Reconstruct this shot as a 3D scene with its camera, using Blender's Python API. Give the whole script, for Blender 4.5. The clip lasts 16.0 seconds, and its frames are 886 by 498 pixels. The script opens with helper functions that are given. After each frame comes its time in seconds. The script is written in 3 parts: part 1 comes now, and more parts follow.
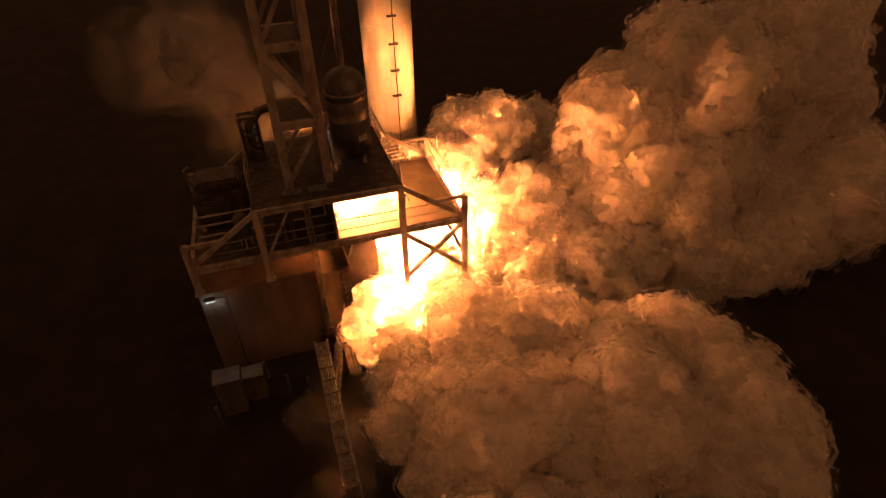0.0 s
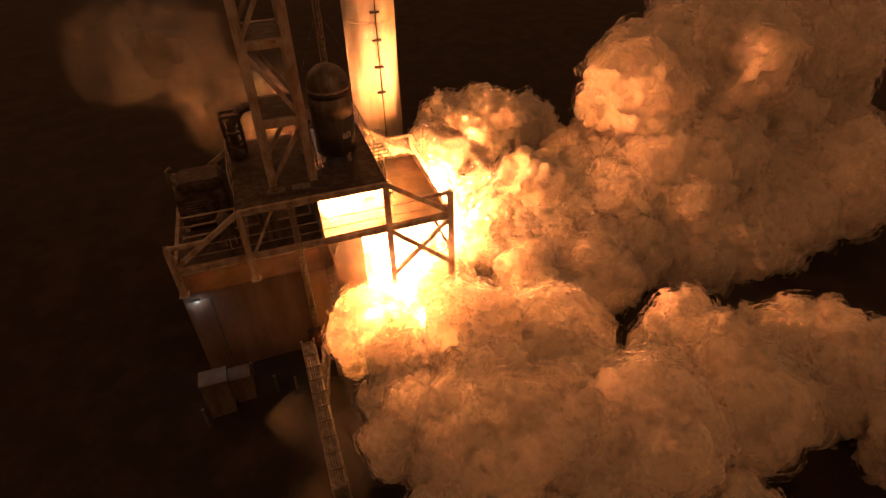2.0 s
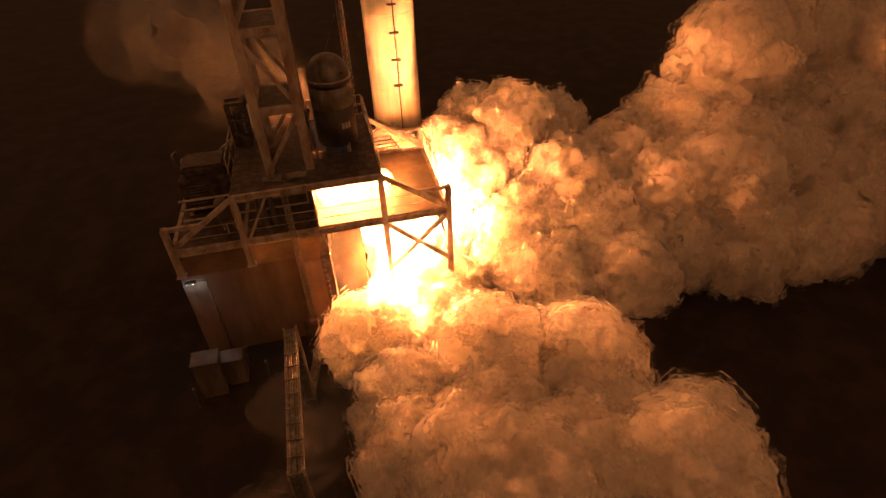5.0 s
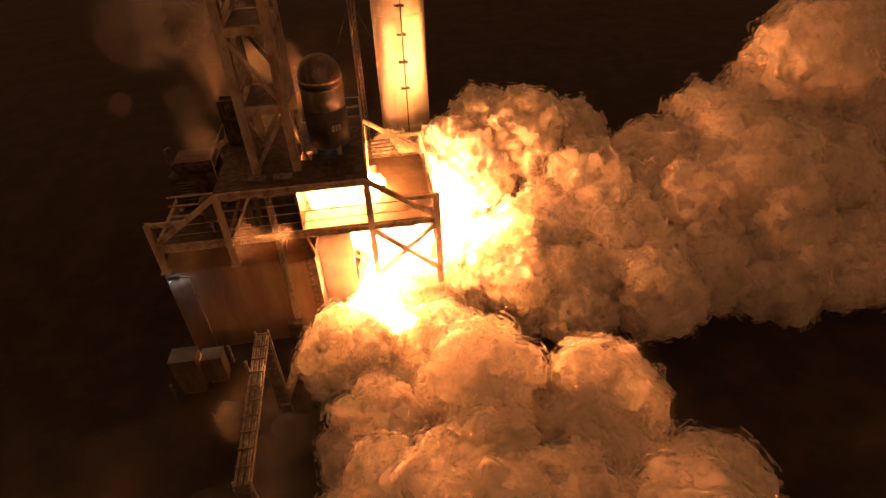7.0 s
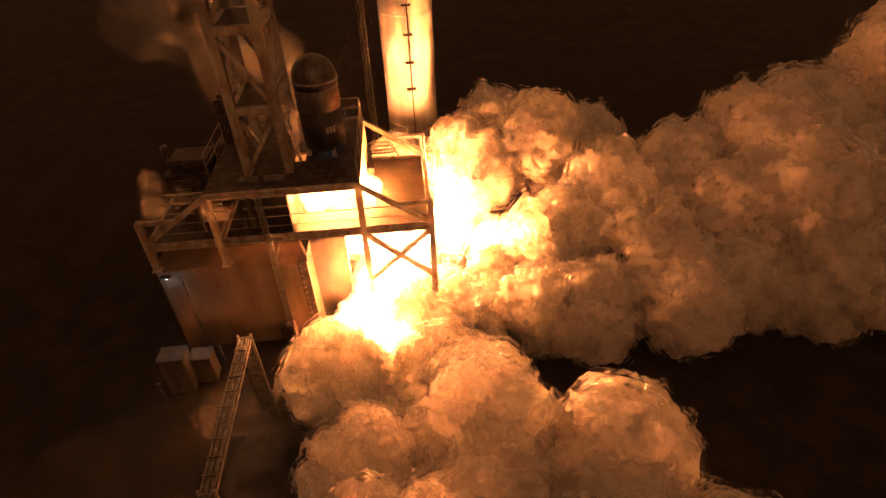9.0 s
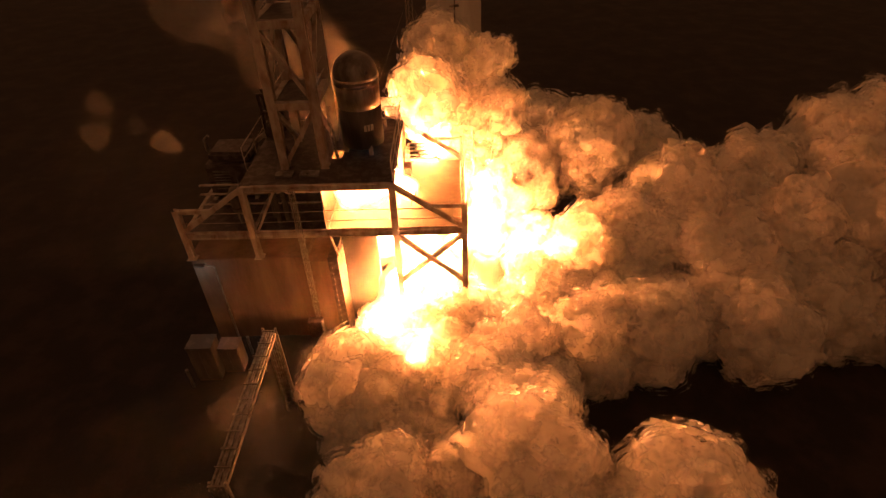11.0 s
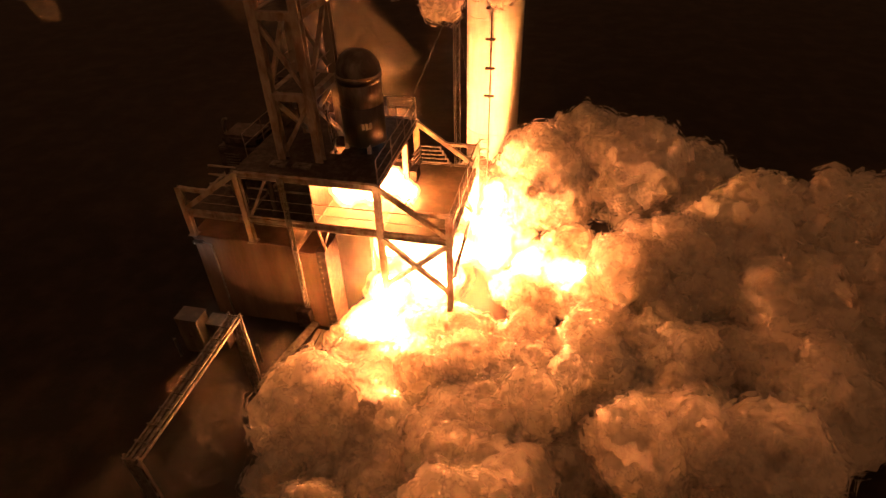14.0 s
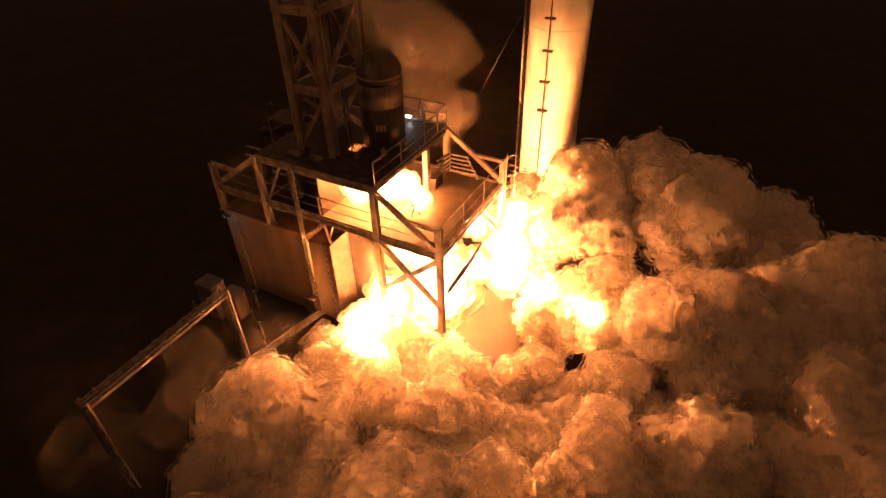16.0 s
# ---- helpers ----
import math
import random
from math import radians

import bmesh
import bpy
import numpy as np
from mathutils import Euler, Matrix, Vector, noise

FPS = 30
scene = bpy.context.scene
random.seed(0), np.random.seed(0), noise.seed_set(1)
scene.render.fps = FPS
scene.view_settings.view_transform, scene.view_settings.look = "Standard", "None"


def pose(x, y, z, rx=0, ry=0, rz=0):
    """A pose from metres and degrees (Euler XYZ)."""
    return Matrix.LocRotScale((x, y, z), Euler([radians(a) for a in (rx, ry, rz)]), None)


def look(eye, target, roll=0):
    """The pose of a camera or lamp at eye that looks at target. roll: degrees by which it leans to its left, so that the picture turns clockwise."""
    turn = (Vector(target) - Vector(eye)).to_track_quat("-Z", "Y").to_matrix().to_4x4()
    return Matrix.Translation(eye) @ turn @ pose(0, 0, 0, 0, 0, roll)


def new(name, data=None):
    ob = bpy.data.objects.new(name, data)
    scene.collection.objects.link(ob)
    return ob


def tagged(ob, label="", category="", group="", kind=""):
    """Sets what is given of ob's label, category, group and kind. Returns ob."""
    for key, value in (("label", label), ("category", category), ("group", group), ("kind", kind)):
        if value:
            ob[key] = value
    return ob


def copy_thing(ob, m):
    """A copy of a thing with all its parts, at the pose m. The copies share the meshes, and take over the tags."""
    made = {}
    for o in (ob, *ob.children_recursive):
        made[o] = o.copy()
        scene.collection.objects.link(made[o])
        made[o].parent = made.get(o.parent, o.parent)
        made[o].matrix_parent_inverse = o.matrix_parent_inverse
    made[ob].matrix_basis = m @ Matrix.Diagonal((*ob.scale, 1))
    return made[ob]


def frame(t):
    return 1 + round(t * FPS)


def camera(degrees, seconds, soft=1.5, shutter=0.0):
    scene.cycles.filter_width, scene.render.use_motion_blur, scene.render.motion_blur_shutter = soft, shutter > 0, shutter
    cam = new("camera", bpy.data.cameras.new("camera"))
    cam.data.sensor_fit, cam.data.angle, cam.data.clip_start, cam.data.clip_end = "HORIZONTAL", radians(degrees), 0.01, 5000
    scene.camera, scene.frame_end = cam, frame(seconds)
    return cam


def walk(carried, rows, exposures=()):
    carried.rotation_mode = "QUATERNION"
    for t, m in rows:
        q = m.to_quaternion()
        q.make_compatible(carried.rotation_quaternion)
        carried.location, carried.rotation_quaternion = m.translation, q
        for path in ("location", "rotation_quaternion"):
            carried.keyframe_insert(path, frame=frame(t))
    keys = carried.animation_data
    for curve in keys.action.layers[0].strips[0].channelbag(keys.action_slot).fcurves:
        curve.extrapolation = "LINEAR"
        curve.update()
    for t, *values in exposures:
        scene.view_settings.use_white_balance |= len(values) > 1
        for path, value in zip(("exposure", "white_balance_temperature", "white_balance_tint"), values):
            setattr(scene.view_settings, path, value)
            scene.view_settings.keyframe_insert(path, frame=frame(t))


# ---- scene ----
cam = camera(76.5, 16.0)
PATH = [
    (0, (-4.175, -19.708, 14.202), (-3.716, -18.19, 12.984), -1.4),
    (0.5, (-4.05, -19.679, 14.228), (-3.584, -18.169, 13.003), -1.6),
    (1, (-4.056, -19.684, 14.216), (-3.581, -18.178, 12.989), -1.8),
    (1.5, (-4.131, -19.673, 14.17), (-3.645, -18.168, 12.946), -1.4),
    (2, (-4.005, -19.705, 14.128), (-3.515, -18.203, 12.901), -1.6),
    (2.5, (-3.719, -19.803, 14.046), (-3.222, -18.302, 12.82), -1.5),
    (3, (-3.374, -19.974, 13.951), (-2.869, -18.473, 12.729), -1.6),
    (3.5, (-3.065, -20.145, 13.85), (-2.579, -18.631, 12.636), -1.4),
    (4, (-2.612, -20.199, 13.832), (-2.185, -18.673, 12.612), -1.8),
    (6.5, (-0.037, -19.956, 13.534), (0.175, -18.385, 12.315), -2.7),
    (7, (0.565, -19.779, 13.534), (0.758, -18.205, 12.315), -2.4),
    (7.5, (1.198, -19.509, 13.523), (1.379, -17.94, 12.295), -2.6),
    (8, (1.665, -19.221, 13.518), (1.845, -17.655, 12.287), -2.0),
    (8.5, (1.893, -19.103, 13.493), (2.058, -17.534, 12.264), -2.2),
    (9, (2.044, -19.211, 13.449), (2.143, -17.632, 12.226), -2.6),
    (11.5, (2.806, -18.629, 13.142), (2.746, -17.036, 11.935), -2.1),
    (12, (3.311, -18.443, 13.088), (3.244, -16.848, 11.882), -1.8),
    (12.5, (4.054, -18.285, 13.052), (3.948, -16.694, 11.845), -1.9),
    (13, (4.757, -18.037, 13.015), (4.567, -16.454, 11.807), -1.5),
    (13.5, (5.717, -17.73, 13.038), (5.418, -16.164, 11.831), -1.5),
    (14, (6.754, -17.314, 13.103), (6.38, -15.769, 11.89), -1.6),
    (14.5, (7.973, -16.778, 13.14), (7.506, -15.258, 11.927), -1.7),
    (15, (9.156, -16.112, 13.175), (8.572, -14.634, 11.959), -1.7),
    (15.5, (10.233, -15.409, 13.153), (9.54, -13.98, 11.938), -1.7),
    (16, (11.208, -14.617, 13.055), (10.427, -13.229, 11.845), -1.5),
]
walk(cam, [(t, look(eye, target, roll)) for t, eye, target, roll in PATH],
     [(0, 0.9), (1.5, 1.3), (3.5, 1.55), (9, 1.4), (12.5, 0.95), (14.5, 0.6), (16, 0.45)])

# ---- levels of the stand: deck floor at 0, ground six metres below ----
GROUND, WALL_TOP, RAIL, ROOF = -6.0, -1.29, 1.15, 2.18
XL0, XL1, XA, XM, XR, YB = -8.78, -5.9, -2.82, 0.0, 2.83, 5.91

# ---- world: dark sky with warm fill added for firelight scattered by haze ----
world = bpy.data.worlds.new("haze_fill")
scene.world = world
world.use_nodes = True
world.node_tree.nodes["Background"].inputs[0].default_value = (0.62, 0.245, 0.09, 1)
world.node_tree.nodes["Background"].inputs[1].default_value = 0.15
scene.cycles.transparent_max_bounces = 28
scene.cycles.max_bounces, scene.cycles.diffuse_bounces, scene.cycles.transmission_bounces = 7, 6, 6


# ---- materials ----
def mat_new(name):
    m = bpy.data.materials.new(name)
    m.use_nodes = True
    nt = m.node_tree
    nt.nodes.clear()
    out = nt.nodes.new("ShaderNodeOutputMaterial")
    return m, nt, out


def node(nt, kind, **vals):
    n = nt.nodes.new(kind)
    for k, v in vals.items():
        n.inputs[k.replace("_", " ")].default_value = v
    return n


def surface(name, base, dark, scale=3.0, rough=0.7, metal=0.0, bump=0.3, stain=0.5, streak=1.0, edge=(0.45, 0.62)):
    """Paint, concrete, steel: a base colour with stains at one scale and grain at another."""
    m, nt, out = mat_new(name)
    co = nt.nodes.new("ShaderNodeTexCoord")
    mp = nt.nodes.new("ShaderNodeMapping")
    mp.inputs["Scale"].default_value = (1, 1, 1.0 / streak)
    nt.links.new(co.outputs["Object"], mp.inputs["Vector"])
    big = node(nt, "ShaderNodeTexNoise", Scale=scale, Detail=6.0, Roughness=0.65)
    nt.links.new(mp.outputs["Vector"], big.inputs["Vector"])
    fine = node(nt, "ShaderNodeTexNoise", Scale=scale * 14, Detail=4.0, Roughness=0.7)
    nt.links.new(co.outputs["Object"], fine.inputs["Vector"])
    ramp = nt.nodes.new("ShaderNodeValToRGB")
    ramp.color_ramp.elements[0].position, ramp.color_ramp.elements[1].position = edge
    ramp.color_ramp.elements[0].color = (*dark, 1)
    ramp.color_ramp.elements[1].color = (*base, 1)
    nt.links.new(big.outputs["Fac"], ramp.inputs["Fac"])
    mix = nt.nodes.new("ShaderNodeMix")
    mix.data_type, mix.blend_type = "RGBA", "MULTIPLY"
    mix.inputs["Factor"].default_value = stain
    nt.links.new(ramp.outputs["Color"], mix.inputs["A"])
    nt.links.new(fine.outputs["Color"], mix.inputs["B"])
    bs = node(nt, "ShaderNodeBsdfPrincipled", Roughness=rough, Metallic=metal)
    nt.links.new(mix.outputs["Result"], bs.inputs["Base Color"])
    bp = node(nt, "ShaderNodeBump", Strength=bump, Distance=0.02)
    nt.links.new(fine.outputs["Fac"], bp.inputs["Height"])
    nt.links.new(bp.outputs["Normal"], bs.inputs["Normal"])
    nt.links.new(bs.outputs["BSDF"], out.inputs["Surface"])
    return m


def smoke_material(name, low, high, least, most, relief, grain=1.5, detail=3.0):
    """Smoke: scatters light on both sides; its wisps let the view through where the noise is low."""
    m, nt, out = mat_new(name)
    co = nt.nodes.new("ShaderNodeTexCoord")
    n1 = node(nt, "ShaderNodeTexNoise", Scale=grain, Detail=detail, Roughness=0.58)
    nt.links.new(co.outputs["Object"], n1.inputs["Vector"])
    df = nt.nodes.new("ShaderNodeBsdfDiffuse")
    tr = nt.nodes.new("ShaderNodeBsdfTranslucent")
    for s in (df, tr):
        s.inputs["Color"].default_value = (0.985, 0.935, 0.875, 1)
    if relief:
        warp = node(nt, "ShaderNodeMix", Factor=0.2)
        warp.data_type = "RGBA"
        warp.inputs["Factor"].default_value = 0.2
        nt.links.new(co.outputs["Object"], warp.inputs["A"])
        nt.links.new(n1.outputs["Color"], warp.inputs["B"])
        vo = node(nt, "ShaderNodeTexVoronoi", Scale=grain * 3.2, Detail=1.5, Roughness=0.5)
        vo.feature = "SMOOTH_F1"
        nt.links.new(warp.outputs["Result"], vo.inputs["Vector"])
        bp = node(nt, "ShaderNodeBump", Strength=relief, Distance=-0.22)
        nt.links.new(vo.outputs["Distance"], bp.inputs["Height"])
        for s in (df, tr):
            nt.links.new(bp.outputs["Normal"], s.inputs["Normal"])
    mx = nt.nodes.new("ShaderNodeMixShader")
    mx.inputs[0].default_value = 0.64
    nt.links.new(df.outputs[0], mx.inputs[1])
    nt.links.new(tr.outputs[0], mx.inputs[2])
    mr = node(nt, "ShaderNodeMapRange", From_Min=low, From_Max=high, To_Min=least, To_Max=most)
    mr.interpolation_type = "SMOOTHSTEP"
    nt.links.new(n1.outputs["Fac"], mr.inputs["Value"])
    cl = nt.nodes.new("ShaderNodeBsdfTransparent")
    fin = nt.nodes.new("ShaderNodeMixShader")
    nt.links.new(mr.outputs["Result"], fin.inputs[0])
    nt.links.new(cl.outputs[0], fin.inputs[1])
    nt.links.new(mx.outputs[0], fin.inputs[2])
    nt.links.new(fin.outputs[0], out.inputs["Surface"])
    return m


def flame_veil(name, colour, strength, cover):
    m, nt, out = mat_new(name)
    co = nt.nodes.new("ShaderNodeTexCoord")
    n1 = node(nt, "ShaderNodeTexNoise", Scale=2.0, Detail=5.0, Roughness=0.62)
    nt.links.new(co.outputs["Object"], n1.inputs["Vector"])
    em = node(nt, "ShaderNodeEmission", Strength=strength)
    em.inputs["Color"].default_value = (*colour, 1)
    mr = node(nt, "ShaderNodeMapRange", From_Min=0.38, From_Max=0.62, To_Min=0.0, To_Max=cover)
    nt.links.new(n1.outputs["Fac"], mr.inputs["Value"])
    cl = nt.nodes.new("ShaderNodeBsdfTransparent")
    fin = nt.nodes.new("ShaderNodeMixShader")
    nt.links.new(mr.outputs["Result"], fin.inputs[0])
    nt.links.new(cl.outputs[0], fin.inputs[1])
    nt.links.new(em.outputs[0], fin.inputs[2])
    nt.links.new(fin.outputs[0], out.inputs["Surface"])
    return m


def glow(name, colour, strength, patchy=0.0):
    m, nt, out = mat_new(name)
    em = nt.nodes.new("ShaderNodeEmission")
    em.inputs["Color"].default_value = (*colour, 1)
    em.inputs["Strength"].default_value = strength
    if patchy:
        co = nt.nodes.new("ShaderNodeTexCoord")
        n1 = node(nt, "ShaderNodeTexNoise", Scale=patchy, Detail=5.0)
        nt.links.new(co.outputs["Object"], n1.inputs["Vector"])
        mr = node(nt, "ShaderNodeMapRange", From_Min=0.3, From_Max=0.7, To_Min=strength * 0.5, To_Max=strength * 1.5)
        nt.links.new(n1.outputs["Fac"], mr.inputs["Value"])
        nt.links.new(mr.outputs["Result"], em.inputs["Strength"])
    nt.links.new(em.outputs[0], out.inputs["Surface"])
    return m


STEEL = surface("weathered_paint", (0.52, 0.47, 0.42), (0.26, 0.17, 0.12), 2.5, 0.55, 0.0, 0.2, 0.4, 2.5, (0.35, 0.58))
DARK_STEEL = surface("dark_steel", (0.17, 0.14, 0.125), (0.07, 0.05, 0.045), 3.0, 0.5, 0.3, 0.25)
GALV = surface("galvanised_steel", (0.45, 0.44, 0.42), (0.25, 0.22, 0.2), 6.0, 0.4, 0.7, 0.15)
CONCRETE = surface("stained_concrete", (0.24, 0.165, 0.12), (0.12, 0.078, 0.055), 0.8, 0.85, 0.0, 0.35, 0.4, 5.0, (0.36, 0.62))
SOOTED = surface("sooted_concrete", (0.09, 0.07, 0.06), (0.03, 0.025, 0.02), 0.9, 0.9, 0.0, 0.4, 0.4, 2.0)
PLATE = surface("deck_plate", (0.31, 0.25, 0.18), (0.20, 0.16, 0.12), 1.2, 0.6, 0.1, 0.15, 0.5)
TANK_PAINT = surface("tank_paint", (0.30, 0.28, 0.27), (0.13, 0.11, 0.10), 1.6, 0.35, 0.2, 0.12, 0.4, 4.0)
TANK_DARK = surface("tank_dark_band", (0.10, 0.09, 0.09), (0.05, 0.04, 0.04), 1.6, 0.35, 0.2, 0.12, 0.4, 4.0)
WHITE = surface("white_tank_paint", (0.80, 0.78, 0.74), (0.62, 0.59, 0.55), 0.9, 0.45, 0.0, 0.05, 0.25, 8.0)
# dirt albedo lowered to offset the warm fill of the world
DIRT = surface("darkened_dirt", (0.034, 0.021, 0.016), (0.014, 0.009, 0.007), 0.5, 0.95, 0.0, 0.8, 0.5)
BLACK = surface("black_rubber", (0.03, 0.03, 0.03), (0.015, 0.015, 0.015), 5.0, 0.6)
BEIGE = surface("cabinet_paint", (0.17, 0.14, 0.115), (0.10, 0.085, 0.07), 2.0, 0.5, 0.0, 0.1, 0.3, 3.0)
BAR = surface("white_marking", (0.75, 0.73, 0.70), (0.6, 0.57, 0.55), 5.0, 0.5)
SMOKE = [smoke_material("smoke_core", 0.32, 0.56, 0.40, 0.94, 0.35, 1.5),
         smoke_material("smoke_skin", 0.45, 0.60, 0.0, 0.58, 0, 3.2, 6.0), smoke_material("smoke_wisp", 0.49, 0.63, 0.0, 0.42, 0, 3.0, 7.0)]
BIG_SMOKE = [smoke_material("big_smoke_core", 0.32, 0.56, 0.40, 0.94, 0.35, 2.0),
             smoke_material("big_smoke_skin", 0.45, 0.60, 0.0, 0.58, 0, 3.2, 6.0), smoke_material("big_smoke_wisp", 0.49, 0.63, 0.0, 0.42, 0, 3.0, 7.0)]
THIN_SMOKE = smoke_material("thin_smoke", 0.46, 0.68, 0.0, 0.11, 0, 2.4, 6.0)
FLAME = (1.0, 0.25, 0.065)
FIRE = [glow("fire_core", FLAME, 700.0, 0.9), flame_veil("fire_veil", (1.0, 0.33, 0.085), 14.0, 0.65), flame_veil("fire_fringe", (1.0, 0.30, 0.07), 3.5, 0.45)]
ROOM_FIRE = [glow("engine_fire_core", FLAME, 100.0, 0.9), flame_veil("engine_fire_veil", (1.0, 0.34, 0.09), 6.0, 0.6)]
LED = glow("lamp_lens", (0.95, 0.97, 1.0), 10.0)


# ---- mesh helpers ----
def part(name, bm, material, parent, label="", smooth=False, kind=""):
    me = bpy.data.meshes.new(name)
    bm.to_mesh(me)
    bm.free()
    me.materials.append(material)
    if smooth:
        for p in me.polygons:
            p.use_smooth = True
    ob = new(name, me)
    ob.parent = parent
    return tagged(ob, label, kind=kind)


def thing(name, label, category, group="", kind="", at=(0, 0, 0)):
    ob = new(name)
    ob.empty_display_size = 0.3
    ob.location = at
    return tagged(ob, label, category, group, kind)


def put_box(bm, lo, hi, bevel=0.0):
    c = [(a + b) / 2 for a, b in zip(lo, hi)]
    s = [abs(b - a) for a, b in zip(lo, hi)]
    g = bmesh.ops.create_cube(bm, size=1.0, matrix=Matrix.Translation(c) @ Matrix.Diagonal((*s, 1)))
    if bevel:
        es = {e for v in g["verts"] for e in v.link_edges}
        bmesh.ops.bevel(bm, geom=list(es), offset=bevel, segments=2, affect="EDGES")


def box(lo, hi, bevel=0.0):
    bm = bmesh.new()
    put_box(bm, lo, hi, bevel)
    return bm


def span(a, b):
    """A frame with z from a to b and x kept level where it can be."""
    a, b = Vector(a), Vector(b)
    z = (b - a).normalized()
    side = Vector((0, 0, 1)) if abs(z.z) < 0.9 else Vector((0, 1, 0))
    x = side.cross(z).normalized()
    y = z.cross(x)
    m = Matrix((x, y, z)).transposed().to_4x4()
    return Matrix.Translation(a) @ m, (b - a).length


def put_bar(bm, a, b, w, h=None):
    """A square bar from a to b; w across, h upward."""
    h = h or w
    m, n = span(a, b)
    bmesh.ops.create_cube(bm, size=1.0, matrix=m @ Matrix.Translation((0, 0, n / 2)) @ Matrix.Diagonal((w, h, n, 1)))


def put_ibeam(bm, a, b, w, h, t=0.03):
    """A wide-flange beam from a to b, flanges above and below."""
    m, n = span(a, b)
    for x, y, sx, sy in ((0, h / 2 - t / 2, w, t), (0, -h / 2 + t / 2, w, t), (0, 0, t, h - 2 * t)):
        bmesh.ops.create_cube(bm, size=1.0, matrix=m @ Matrix.Translation((x, y, n / 2)) @ Matrix.Diagonal((sx, sy, n, 1)))


def put_tube(bm, a, b, r, seg=10, r2=None):
    m, n = span(a, b)
    bmesh.ops.create_cone(bm, cap_ends=True, segments=seg, radius1=r, radius2=r if r2 is None else r2, depth=n,
                          matrix=m @ Matrix.Translation((0, 0, n / 2)))


def bar(a, b, w, h=None):
    bm = bmesh.new()
    put_bar(bm, a, b, w, h)
    return bm


def ibeam(a, b, w, h, t=0.03):
    bm = bmesh.new()
    put_ibeam(bm, a, b, w, h, t)
    return bm


def tube(a, b, r, seg=10, r2=None):
    bm = bmesh.new()
    put_tube(bm, a, b, r, seg, r2)
    return bm


def pipe_run(points, r, seg=10):
    """A pipe through points, with a ball at each bend."""
    bm = bmesh.new()
    for a, b in zip(points, points[1:]):
        put_tube(bm, a, b, r, seg)
    for p in points[1:-1]:
        bmesh.ops.create_uvsphere(bm, u_segments=seg, v_segments=6, radius=r * 1.02, matrix=Matrix.Translation(p))
    return bm


def guardrail(parent, a, b, posts, high=RAIL, label="steel guardrail", rails=(1.0, 0.52), r=0.024, toe=True):
    """Rails and posts from a to b, along the floor edge."""
    a, b = Vector(a), Vector(b)
    up = Vector((0, 0, high))
    g = part("guardrail", tube(a + up * rails[0], b + up * rails[0], r), STEEL, parent, label)
    for f in rails[1:]:
        part("mid_rail", tube(a + up * f, b + up * f, r * 0.8), STEEL, g)
    for i in range(posts):
        p = a.lerp(b, i / max(1, posts - 1))
        part("rail_post", tube(p, p + up, r), STEEL, g)
    if toe:
        part("toe_board", bar(a + Vector((0, 0, 0.05)), b + Vector((0, 0, 0.05)), 0.012, 0.1), STEEL, g)
    return g


# ---- ground ----
def ground():
    bm = bmesh.new()
    n, half = 90, 60.0
    bmesh.ops.create_grid(bm, x_segments=n, y_segments=n, size=half)
    for v in bm.verts:
        x, y = v.co.x, v.co.y
        v.co.z = 0.10 * noise.noise((x * 0.25, y * 0.25, 0)) + 0.05 * noise.noise((x * 0.9, y * 0.9, 3))
    far = 2500.0
    rim = [e for e in bm.edges if e.is_boundary]
    ext = bmesh.ops.extrude_edge_only(bm, edges=rim)
    for v in ext["geom"]:
        if isinstance(v, bmesh.types.BMVert):
            k = far / max(abs(v.co.x), abs(v.co.y))
            v.co.x, v.co.y, v.co.z = v.co.x * k, v.co.y * k, 0
    ob = part("ground", bm, DIRT, None, "bare reddish dirt yard, darkened against the fill", smooth=True)
    ob.location.z = GROUND - 0.05
    tagged(ob, category="ground", kind="structure")


ground()


# ---- the test stand ----
def wing():
    """A wall with a rounded shoulder, across the trench."""
    bm = bmesh.new()
    edge = [(-1.75, -0.3), (-1.35, -0.55), (-1.12, -1.0), (-1.05, -1.6), (-1.1, GROUND)]
    ring = [(-2.62, GROUND), (-2.62, -0.3)] + edge
    f = [bm.verts.new((x, 1.3, z)) for x, z in ring]
    k = [bm.verts.new((x, 1.7, z)) for x, z in ring]
    bm.faces.new(f)
    bm.faces.new(list(reversed(k)))
    for i in range(len(ring)):
        j = (i + 1) % len(ring)
        bm.faces.new((f[j], f[i], k[i], k[j]))
    bmesh.ops.recalc_face_normals(bm, faces=bm.faces[:])
    return bm


